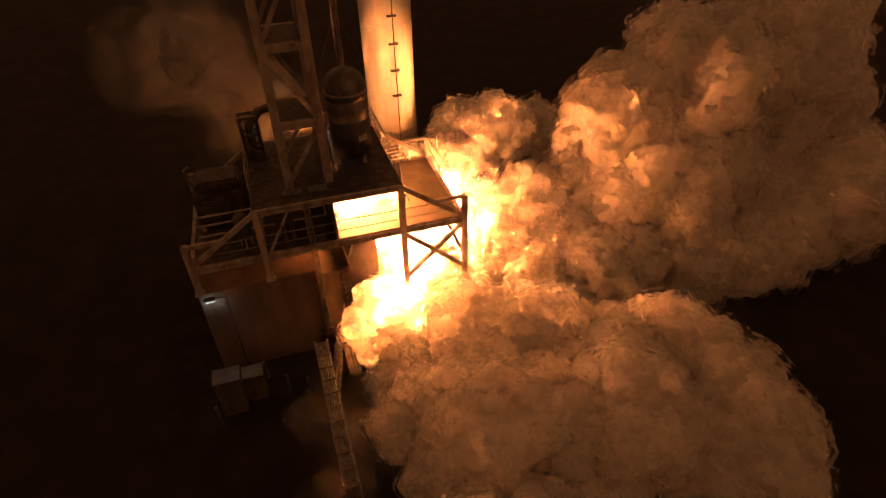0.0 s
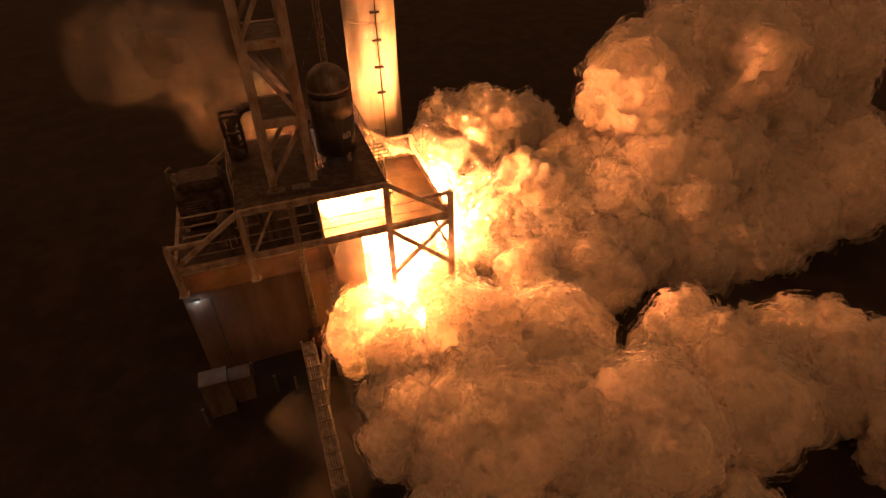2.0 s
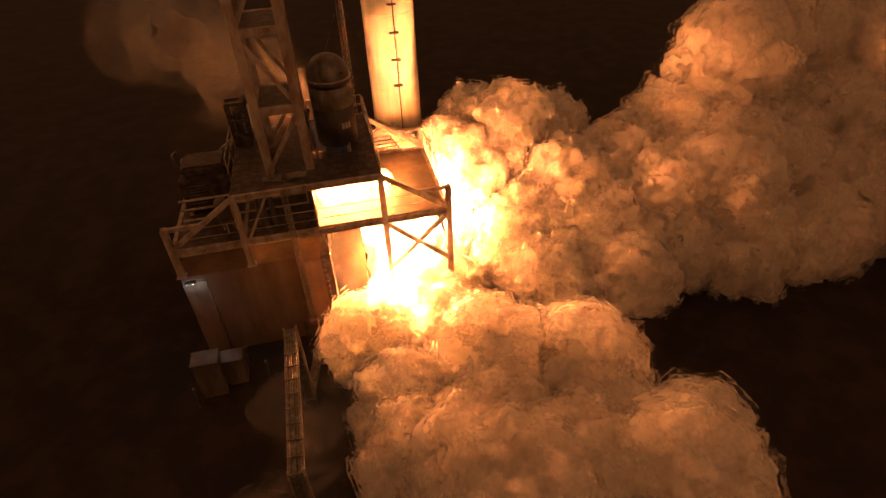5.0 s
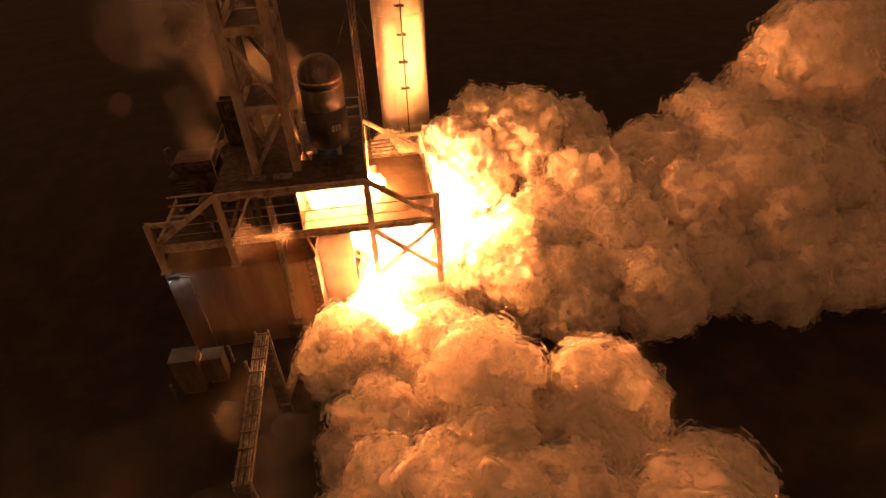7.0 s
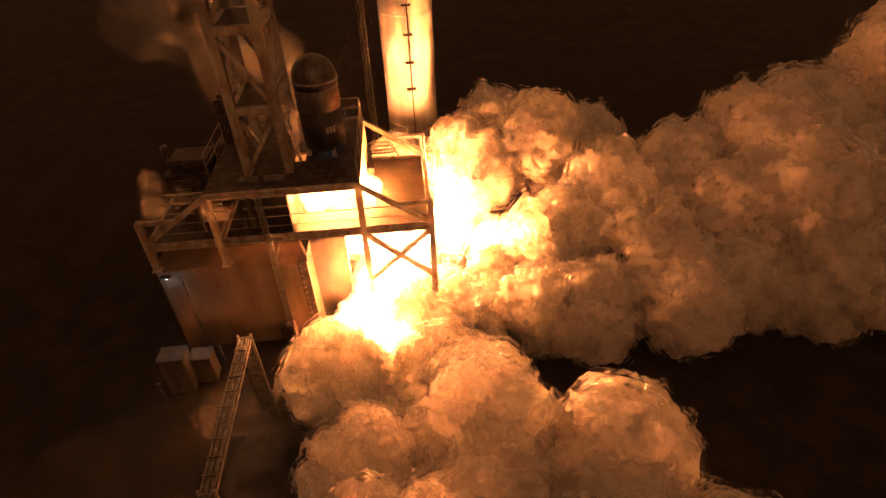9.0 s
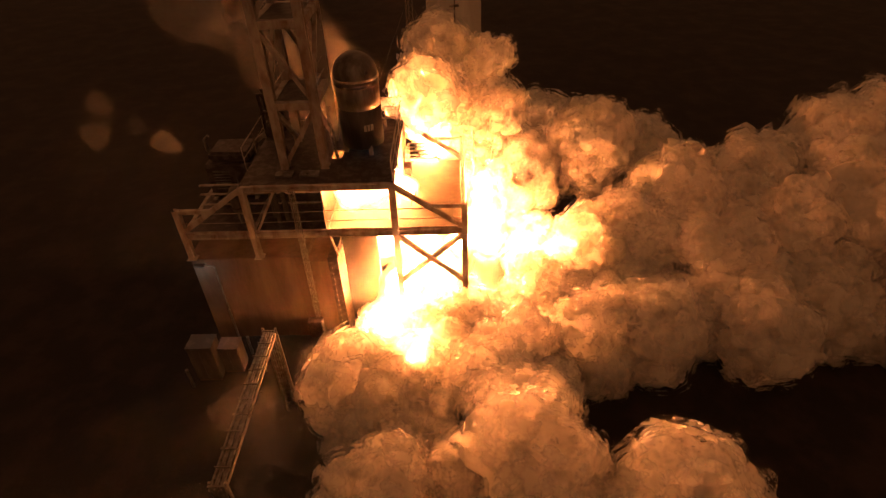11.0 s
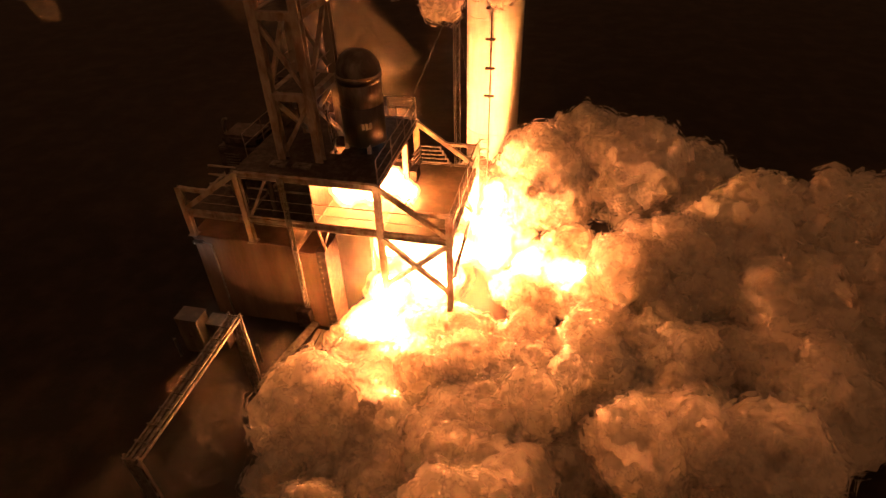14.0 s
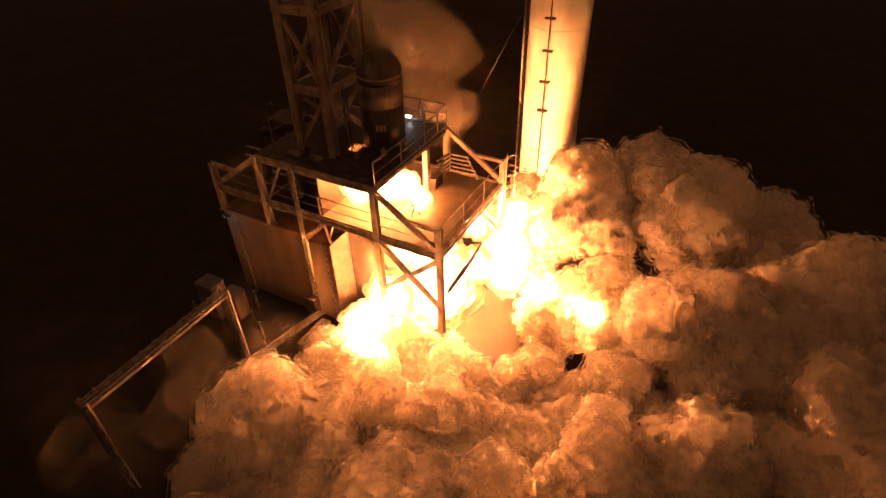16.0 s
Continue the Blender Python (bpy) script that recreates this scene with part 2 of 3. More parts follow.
def test_stand():
    st = thing("test_stand", "rusty steel and concrete engine test stand on bare dirt", "test stand")
    # concrete block below the left bays, with a broad end pilaster
    part("concrete_wall", box((XL0 - 0.15, -0.02, GROUND - 0.3), (-3.95, 6.1, WALL_TOP - 0.05), 0.04), CONCRETE, st, "rain-streaked concrete wall")
    part("wall_cap", box((XL0 - 0.18, -0.06, WALL_TOP - 0.05), (-3.95, 6.1, WALL_TOP), 0.01), CONCRETE, st)
    part("end_panel", box((-3.95, 0.06, GROUND - 0.3), (-3.05, 6.1, WALL_TOP - 0.35), 0.02), CONCRETE, st)
    col = part("end_column", box((-3.05, -0.04, GROUND - 0.3), (-2.62, 6.1, WALL_TOP - 0.15), 0.02), DARK_STEEL, st, "dark steel facing with bolts")
    for i in range(14):
        z = WALL_TOP - 0.35 - i * 0.31
        part("bolt", tube((-2.9, -0.04, z), (-2.9, -0.075, z), 0.03, 8), GALV, col)
    # flame trench back and far side
    part("trench_wall", box((XA, 6.1, GROUND - 0.3), (-1.3, 6.6, -0.6), 0.03), SOOTED, st, "soot-blackened trench wall")
    # decks
    part("deck_floor", box((XA, 0.12, -0.06), (XR - 0.12, YB - 0.12, 0.0)), PLATE, st, "scuffed steel deck floor")
    part("left_deck_floor", box((XL0 + 0.12, 0.12, -0.06), (XA - 0.02, YB - 0.12, -0.004)), DARK_STEEL, st)
    for lo, hi in (((XL1 - 0.05, 0.05), (-2.65, YB - 0.05)), ((-2.65, 0.05), (XM + 0.1, 2.05)), ((-2.65, 2.75), (XM + 0.1, YB - 0.05)), ((-2.2, 2.05), (XM + 0.1, 2.75))):
        part("roof_plate", box((*lo, ROOF - 0.05), (*hi, ROOF + 0.03)), DARK_STEEL, st, "dark roof deck plate")
    # added panel: shuts the engine fire's light out of the left bays
    part("bay_light_screen", box((XA - 0.06, 0.14, 0.0), (XA, YB - 0.14, ROOF - 0.26)), DARK_STEEL, st, "dark panel added to keep firelight out of the left bays")
    part("wing_wall", wing(), SOOTED, st, "soot-blackened concrete wing wall")
    part("corner_bracket", bar((XA + 0.08, 0.0, -0.28), (XA + 0.28, 0.0, -1.3), 0.07, 0.1), STEEL, st)
    part("corner_bracket", bar((XA + 0.55, 0.0, -0.28), (XA + 0.28, 0.0, -1.0), 0.06, 0.08), STEEL, st)
    for y in (0.0, YB):
        # main edge beams
        part("deck_beam", ibeam((XL0, y, -0.13), (XR, y, -0.13), 0.2, 0.28), STEEL, st)
        part("roof_beam", ibeam((XL1, y, ROOF - 0.12), (XM, y, ROOF - 0.12), 0.2, 0.26), STEEL, st)
        for x, top, low in ((XL0, RAIL, WALL_TOP), (XL1, ROOF - 0.02, WALL_TOP), (XM, ROOF - 0.02, GROUND), (XR, RAIL, GROUND)):
            p = part("post", ibeam((x, y, low), (x, y, top), 0.25, 0.25), STEEL, st)
            part("base_plate", box((x - 0.2, y - 0.2, low), (x + 0.2, y + 0.2, low + 0.03)), STEEL, p)
            part("stiffener", box((x - 0.14, y - 0.14, -0.30), (x + 0.14, y + 0.14, -0.27)), STEEL, p)
        # outer rails at waist height and the sloping braces down from the roof
        part("waist_beam", bar((XR, y, RAIL - 0.07), (XM + 1.34, y, RAIL - 0.07), 0.14, 0.14), STEEL, st)
        part("waist_beam", bar((XL0, y, RAIL - 0.07), (XL1 - 1.30, y, RAIL - 0.07), 0.14, 0.14), STEEL, st)
        part("slope_brace", bar((XM, y - 0.02, ROOF - 0.1), (XR - 0.05, y - 0.02, 0.1), 0.15, 0.2), STEEL, st)
        part("slope_brace", bar((XL1, y - 0.02, ROOF - 0.1), (XL0 + 0.05, y - 0.02, 0.1), 0.15, 0.2), STEEL, st)
        # cross braces below the deck
        part("cross_brace", bar((XM + 0.05, y - 0.03, -0.3), (XR, y - 0.03, -2.8), 0.18, 0.2), STEEL, st)
        part("cross_brace", bar((XM + 0.05, y + 0.06, -2.8), (XR, y + 0.06, -0.3), 0.18, 0.2), STEEL, st)
        part("bay_brace", bar((XL1 + 0.15, y, -0.1), (XL1 + 1.3, y, ROOF - 0.2), 0.08, 0.1), STEEL, st)
    for x in (XR, XM, XA, XL1, XL0):
        part("cross_beam", ibeam((x, 0.1, -0.13), (x, YB - 0.1, -0.13), 0.16, 0.26), STEEL, st)
    for x in (XM, XA, XL1):
        part("roof_cross_beam", ibeam((x, 0.1, ROOF - 0.14), (x, YB - 0.1, ROOF - 0.14), 0.16, 0.2), STEEL, st)
    for i in range(5):
        x = XM + (i + 1) * XR / 6
        part("joist", ibeam((x, 0.1, -0.16), (x, YB - 0.1, -0.16), 0.08, 0.16, 0.012), STEEL, st)
    part("side_brace", bar((XR, 3.9, -0.3), (XR, YB - 0.1, -2.3), 0.1, 0.12), STEEL, st)
    part("fallen_strut", tube((XR + 0.05, 0.5, -2.3), (XR + 0.05, 4.15, -2.0), 0.10, 12), DARK_STEEL, st, "charred round strut")
    part("inner_post", box((-0.12, 3.9, 0), (0.12, 4.15, ROOF - 0.25)), STEEL, st)
    # guardrails
    guardrail(st, (XR, 0.15, 0), (XR, YB - 0.1, 0), 4)
    guardrail(st, (XA, -0.03, 0), (XR, -0.03, 0), 2, 1.0)
    guardrail(st, (XL0, -0.02, 0), (XA, -0.02, 0), 2, 0.95, r=0.018)
    guardrail(st, (0.06, 0.1, ROOF), (0.06, YB - 0.1, ROOF), 4, 1.0)
    guardrail(st, (0.0, YB, ROOF), (-2.6, YB, ROOF), 3, 1.05)
    guardrail(st, (-0.6, YB - 0.9, ROOF), (0.06, YB - 0.9, ROOF), 2, 1.0, toe=False)
    return st


test_stand()


def lattice_tower():
    tw = thing("lattice_tower", "tall rusty steel lattice tower on the stand roof", "tower", at=(-3.56, 2.58, ROOF))
    hx, hy = 0.81, 1.25
    step, first, top = 2.96, 4.87 - ROOF, 15.0
    levels = [first + i * step for i in range(5)]
    for sx in (-1, 1):
        for sy in (-1, 1):
            part("leg", ibeam((sx * hx, sy * hy, 0.03), (sx * hx, sy * hy, top), 0.34, 0.34, 0.05), STEEL, tw)
    edges = [2.69 - 2.66] + levels
    for z in levels:
        for sy in (-1, 1):
            part("ring_beam", bar((-hx - 0.1, sy * hy, z), (hx + 0.1, sy * hy, z), 0.26, 0.28), STEEL, tw)
        for sx in (-1, 1):
            part("ring_beam", bar((sx * hx, -hy, z), (sx * hx, hy, z), 0.24, 0.28), STEEL, tw)
        part("landing", box((-hx + 0.1, -hy + 0.1, z + 0.08), (hx - 0.1, hy - 0.1, z + 0.12)), DARK_STEEL, tw)
        for sx in (-1, 1):
            for f in (0.55, 1.05):
                part("landing_rail", tube((sx * hx, -hy, z + f), (sx * hx, hy, z + f), 0.02, 8), STEEL, tw)
    for i, (z0, z1) in enumerate(zip(edges, edges[1:])):
        flip = 1 if i % 2 else -1
        for sy in (-1, 1):
            part("diagonal", bar((-flip * hx, sy * hy, z1 - 0.1), (flip * hx, sy * hy, z0 + 0.1), 0.16, 0.16), STEEL, tw)
        for sx in (-1, 1):
            part("diagonal", bar((sx * hx, flip * hy, z1 - 0.1), (sx * hx, -flip * hy, z0 + 0.1), 0.16, 0.16), STEEL, tw)
    return tw


lattice_tower()


def lathe(profile, seg=48):
    bm = bmesh.new()
    rings = []
    for r, z in profile:
        rings.append([bm.verts.new((r * math.cos(2 * math.pi * i / seg), r * math.sin(2 * math.pi * i / seg), z)) for i in range(seg)])
    for a, b in zip(rings, rings[1:]):
        for i in range(seg):
            bm.faces.new((a[i], a[(i + 1) % seg], b[(i + 1) % seg], b[i]))
    for ring, rev in ((rings[0], True), (rings[-1], False)):
        bm.faces.new(list(reversed(ring)) if rev else ring)
    return bm


def pressure_tank():
    r, z0, zs = 0.88, 0.35, 5.42 - ROOF
    tk = thing("pressure_tank", "dark sooty upright pressure tank with a domed top", "tank", at=(-1.38, 3.04, ROOF))
    dome = [(r * math.cos(a), zs + 0.86 * math.sin(a)) for a in [i * math.pi / 20 for i in range(10)]] + [(0.02, zs + 0.86)]
    part("shell", lathe([(0.3, 0.12), (0.6, 0.18), (r, z0), (r, zs - 1.25)]), TANK_DARK, tk, smooth=True)
    part("middle_course", lathe([(r, zs - 1.25), (r, zs - 0.35)]), TANK_PAINT, tk, smooth=True)
    part("band", lathe([(r + 0.004, zs - 0.35), (r + 0.004, zs - 0.12)]), TANK_DARK, tk, smooth=True)
    part("weld_ring", lathe([(r, zs - 0.12), (r + 0.04, zs - 0.11), (r + 0.04, zs - 0.05), (r, zs - 0.04)]), STEEL, tk, smooth=True)
    part("dome", lathe([(r, zs - 0.04)] + dome), TANK_PAINT, tk, "dark dented dome", smooth=True)
    for i in range(4):
        a = i * math.pi / 2 + 0.5
        x, y = 0.8 * math.cos(a), 0.8 * math.sin(a)
        part("tank_leg", box((x - 0.08, y - 0.08, 0.03), (x + 0.08, y + 0.08, z0 + 0.1)), STEEL, tk)
    # marking on the shell: three plain bars
    a0 = math.radians(-62)
    for k in range(3):
        a = a0 + (k - 1) * 0.17
        m = Matrix.Rotation(a, 4, "Z")
        bm = bmesh.new()
        bmesh.ops.create_cube(bm, size=1.0, matrix=m @ Matrix.Translation((r + 0.003, 0, 1.25)) @ Matrix.Diagonal((0.012, 0.11, 0.26, 1)))
        part("marking_bar", bm, BAR, tk)
    part("nozzle", tube((0.5, -0.62, zs + 0.2), (0.56, -0.75, zs + 0.26), 0.06), DARK_STEEL, tk)
    return tk


pressure_tank()


def storage_tank():
    cx, cy, r = 2.59, 12.79, 1.46
    tk = thing("storage_tank", "tall white cylindrical tank with a climbing ladder", "tank", at=(cx, cy, GROUND))
    part("shell", lathe([(r, 0), (r, 24)], 72), WHITE, tk, smooth=True)
    for z in (5.0, 11.2, 17.4):
        part("seam", lathe([(r, z - 0.02), (r + 0.012, z - 0.015), (r + 0.012, z + 0.015), (r, z + 0.02)], 72), WHITE, tk, smooth=True)
    ld = part("ladder", tube((0.05, -r - 0.13, 2.0), (0.05, -r - 0.13, 24), 0.03, 8), DARK_STEEL, tk, "dark steel ladder line with brackets")
    for i in range(-2, 10):
        z = 4.325 + i * 1.487 - GROUND
        part("bracket", box((-0.24, -r - 0.2, z - 0.05), (0.26, -r + 0.05, z + 0.03), 0.01), DARK_STEEL, ld)
    return tk


storage_tank()


def mast():
    mx, my = 0.05, 15.03
    ms = thing("guyed_mast", "slender guyed steel lattice mast", "mast", at=(mx, my, GROUND))
    top, w = 12.6, 0.22
    cs = [(w * math.cos(a), w * math.sin(a)) for a in (0.5, 0.5 + 2 * math.pi / 3, 0.5 + 4 * math.pi / 3)]
    for x, y in cs:
        part("mast_leg", tube((x, y, 0), (x, y, top), 0.028, 6), GALV, ms)
    bm = bmesh.new()
    for k in range(int(top / 0.4)):
        for i in range(3):
            a, b = cs[i], cs[(i + 1) % 3]
            put_bar(bm, (*a, k * 0.4), (*b, k * 0.4 + 0.4), 0.02)
    part("lacing", bm, GALV, ms, kind="stuff")
    part("head", box((-0.3, -0.3, top), (0.3, 0.3, top + 0.05)), GALV, ms)
    for x, y, z in ((-4, -1.5, 0), (4, -1.5, 0), (0, 5, 0)):
        part("guy_wire", tube((0, 0, top - 1.2), (x * 1.3, y * 1.3, z), 0.006, 6), GALV, ms)
    for sx in (-0.3, 0.3):
        h = part("beacon", tube((sx, -0.3, top - 0.15), (sx, -0.3, top + 0.2), 0.07, 10), GALV, ms)
    return ms


mast()


def pipe_bridge():
    pb = thing("pipe_bridge", "steel pipe bridge carrying bundled pipes over the yard", "pipe bridge")
    ax, ay, bx, by, z = -4.39, -4.48, -4.32, -10.45, -1.29
    offs = (-0.17, -0.08, 0.0, 0.09, 0.17)
    for i, o in enumerate(offs):
        r = (0.045, 0.06, 0.035, 0.055, 0.04)[i]
        part("pipe", pipe_run([(-3.6 + o, 0.0 - 0.3, GROUND + 0.5), (ax + o, ay + 0.25, GROUND + 0.5), (ax + o, ay - 0.02, GROUND + 0.8),
                               (ax + o, ay, z - 0.05 * i % 0.1), (bx + o, by, z - 0.05 * i % 0.1), (bx + o, by - 0.02, GROUND + 0.1)], r, 8), GALV, pb)
    for x, y in ((ax, ay), (bx, by)):
        for s in (-0.23, 0.23):
            part("leg", bar((x + s, y + 0.1, GROUND), (x + s, y + 0.1, z + 0.1), 0.07, 0.07), STEEL, pb)
        for k in range(6):
            zz = GROUND + 0.5 + k * 0.75
            part("leg_tie", bar((x - 0.23, y + 0.1, zz), (x + 0.23, y + 0.1, zz), 0.05, 0.06), STEEL, pb)
    for s in (-0.23, 0.23):
        part("tray_rail", bar((ax + s, ay, z - 0.12), (bx + s, by, z - 0.12), 0.04, 0.1), STEEL, pb)
    for k in range(11):
        f = k / 10
        x, y = ax + (bx - ax) * f, ay + (by - ay) * f
        part("tray_tie", bar((x - 0.26, y, z - 0.14), (x + 0.26, y, z - 0.14), 0.06, 0.06), STEEL, pb)
        part("pipe_clamp", bar((x - 0.24, y, z + 0.06), (x + 0.24, y, z + 0.06), 0.05, 0.04), GALV, pb)
    return pb


pipe_bridge()


def yard_lamp():
    lp = thing("yard_lamp", "yard lamp with a lit white head on a pole", "lamp", at=(-7.85, -0.3, GROUND))
    h = -1.5 - GROUND
    part("pole", tube((0, 0, 0), (0, 0, h), 0.05, 10, 0.04), GALV, lp)
    part("arm", tube((0, 0, h - 0.02), (-0.45, -0.02, h + 0.06), 0.03, 8), GALV, lp)
    hd = part("head", box((-0.85, -0.13, h), (-0.38, 0.1, h + 0.09), 0.02), DARK_STEEL, lp)
    part("lens", box((-0.8, -0.1, h - 0.012), (-0.45, 0.07, h - 0.004)), LED, hd, "glowing white lens")
    return lp


yard_lamp()
lamp = bpy.data.lights.new("yard_lamp_light", "SPOT")
lamp.energy, lamp.color, lamp.spot_size, lamp.spot_blend, lamp.shadow_soft_size = 0.5, (1.0, 0.85, 0.65), radians(150), 0.6, 0.1
lamp_ob = new("yard_lamp_light", lamp)
lamp_ob.matrix_world = look((-8.45, -0.32, -1.56), (-8.45, -0.1, -3))


def equipment_skid():
    sk = thing("equipment_skid", "dark boxy equipment skid on the steel deck", "equipment", at=(-7.3, 3.6, 0.0))
    part("casing", box((-1.1, -0.9, 0.1), (1.0, 0.9, 1.7), 0.05), DARK_STEEL, sk)
    part("hood", box((-0.95, -0.7, 1.7), (0.9, 0.8, 2.15), 0.12), DARK_STEEL, sk)
    for x in (-1.0, 0.85):
        part("skid_runner", box((x - 0.08, -1.0, 0.0), (x + 0.08, 1.0, 0.1)), STEEL, sk)
    for i in range(7):
        z = 0.5 + i * 0.14
        part("louvre", box((-0.8, -0.93, z), (-0.1, -0.9, z + 0.06)), GALV, sk)
    dr = part("access_door", box((0.1, -0.925, 0.35), (0.8, -0.9, 1.5), 0.01), DARK_STEEL, sk)
    part("handle", tube((0.2, -0.96, 0.85), (0.2, -0.96, 1.05), 0.02, 8), GALV, dr)
    part("exhaust_pipe", pipe_run([(-1.0, 0.2, 1.6), (-1.25, 0.2, 1.9), (-1.25, 0.2, 2.4), (-1.05, 0.2, 2.55)], 0.07), GALV, sk)
    return sk


def duct_frame():
    df = thing("duct_frame", "dark steel frame with a bent duct on the roof", "equipment", at=(-5.55, 4.6, ROOF + 0.03))
    for x in (-0.35, 0.35):
        for y in (-0.3, 0.3):
            part("frame_post", bar((x, y, 0), (x, y, 2.0), 0.12, 0.12), DARK_STEEL, df)
    for y in (-0.3, 0.3):
        for z in (0.5, 1.15, 1.95):
            part("frame_rail", bar((-0.35, y, z), (0.35, y, z), 0.1, 0.12), DARK_STEEL, df)
    part("duct", pipe_run([(0.0, 0, 0.1), (0.0, 0, 1.5), (0.55, 0, 2.1), (1.2, -0.1, 2.3)], 0.2, 14), DARK_STEEL, df)
    part("motor", tube((-0.1, -0.5, 0.3), (-0.1, 0.4, 0.3), 0.26, 14), DARK_STEEL, df)
    return df


def vessels():
    for x, y, r, h in ((-4.95, 0.75, 0.11, 1.5), (-4.62, 0.9, 0.11, 1.5), (-5.2, 1.1, 0.10, 1.35)):
        g = thing("gas_bottle", "tall pale gas bottle standing on the deck", "gas bottle", "gas bottles", at=(x, y, 0))
        part("body", lathe([(r * 0.9, 0), (r, 0.04), (r, h), (r * 0.6, h + 0.1), (0.03, h + 0.16)], 16), BEIGE, g, smooth=True)
        part("valve", tube((0, 0, h + 0.15), (0, 0, h + 0.27), 0.025, 8), GALV, g)
    v = thing("small_vessel", "small insulated vessel on legs inside the bay", "vessel", at=(-6.55, 0.9, 0))
    part("shell", lathe([(0.05, 0.42), (0.2, 0.46), (0.3, 0.62), (0.3, 1.45), (0.2, 1.6), (0.05, 1.64)], 24), BEIGE, v, smooth=True)
    for a in (0.5, 2.6, 4.7):
        part("vessel_leg", bar((0.24 * math.cos(a), 0.24 * math.sin(a), 0), (0.24 * math.cos(a), 0.24 * math.sin(a), 0.7), 0.05), STEEL, v)
    for z in (0.75, 1.3):
        part("strap", lathe([(0.3, z - 0.03), (0.315, z - 0.02), (0.315, z + 0.02), (0.3, z + 0.03)], 24), DARK_STEEL, v)
    p = thing("bay_pipework", "dull pipes running through the open bays", "pipes")
    for z, y in ((0.9, 1.6), (1.25, 1.75), (0.45, 1.5)):
        part("pipe", pipe_run([(XL0 + 0.4, y, z), (XA - 0.3, y, z), (XA - 0.3, y, z + 0.5)], 0.05, 8), STEEL, p)
    q = thing("deck_pipework", "bundled pipes against the far rail", "pipes")
    for i in range(5):
        z = 0.25 + i * 0.2
        part("pipe", pipe_run([(0.15, YB - 1.6 + i * 0.1, z), (0.3, YB - 0.35, z), (1.7 - i * 0.12, YB - 0.3, z), (1.7 - i * 0.12, YB - 0.3, z - 0.2)], 0.045, 8), GALV, q)
    part("manifold", box((0.1, YB - 1.9, 0.0), (0.45, YB - 1.2, 0.55), 0.03), DARK_STEEL, q)


def cable_riser():
    r = thing("cable_riser", "cable tray climbing the face of the stand", "cable tray")
    top, low = (-3.90, -0.16, 2.1), (-3.95, -0.16, -5.2)
    for dx, rad in ((-0.1, 0.028), (-0.03, 0.02), (0.04, 0.02), (0.11, 0.028)):
        part("cable", tube((top[0] + dx, top[1], top[2]), (low[0] + dx, low[1], low[2]), rad, 8), GALV, r)
    for i in range(13):
        z = 1.9 - i * 0.57
        part("tray_rung", bar((-4.08, -0.12, z), (-3.76, -0.12, z), 0.04, 0.05), GALV, r)
    part("junction_box", box((-4.4, -0.5, -5.75), (-3.75, -0.1, -4.75), 0.03), DARK_STEEL, r)


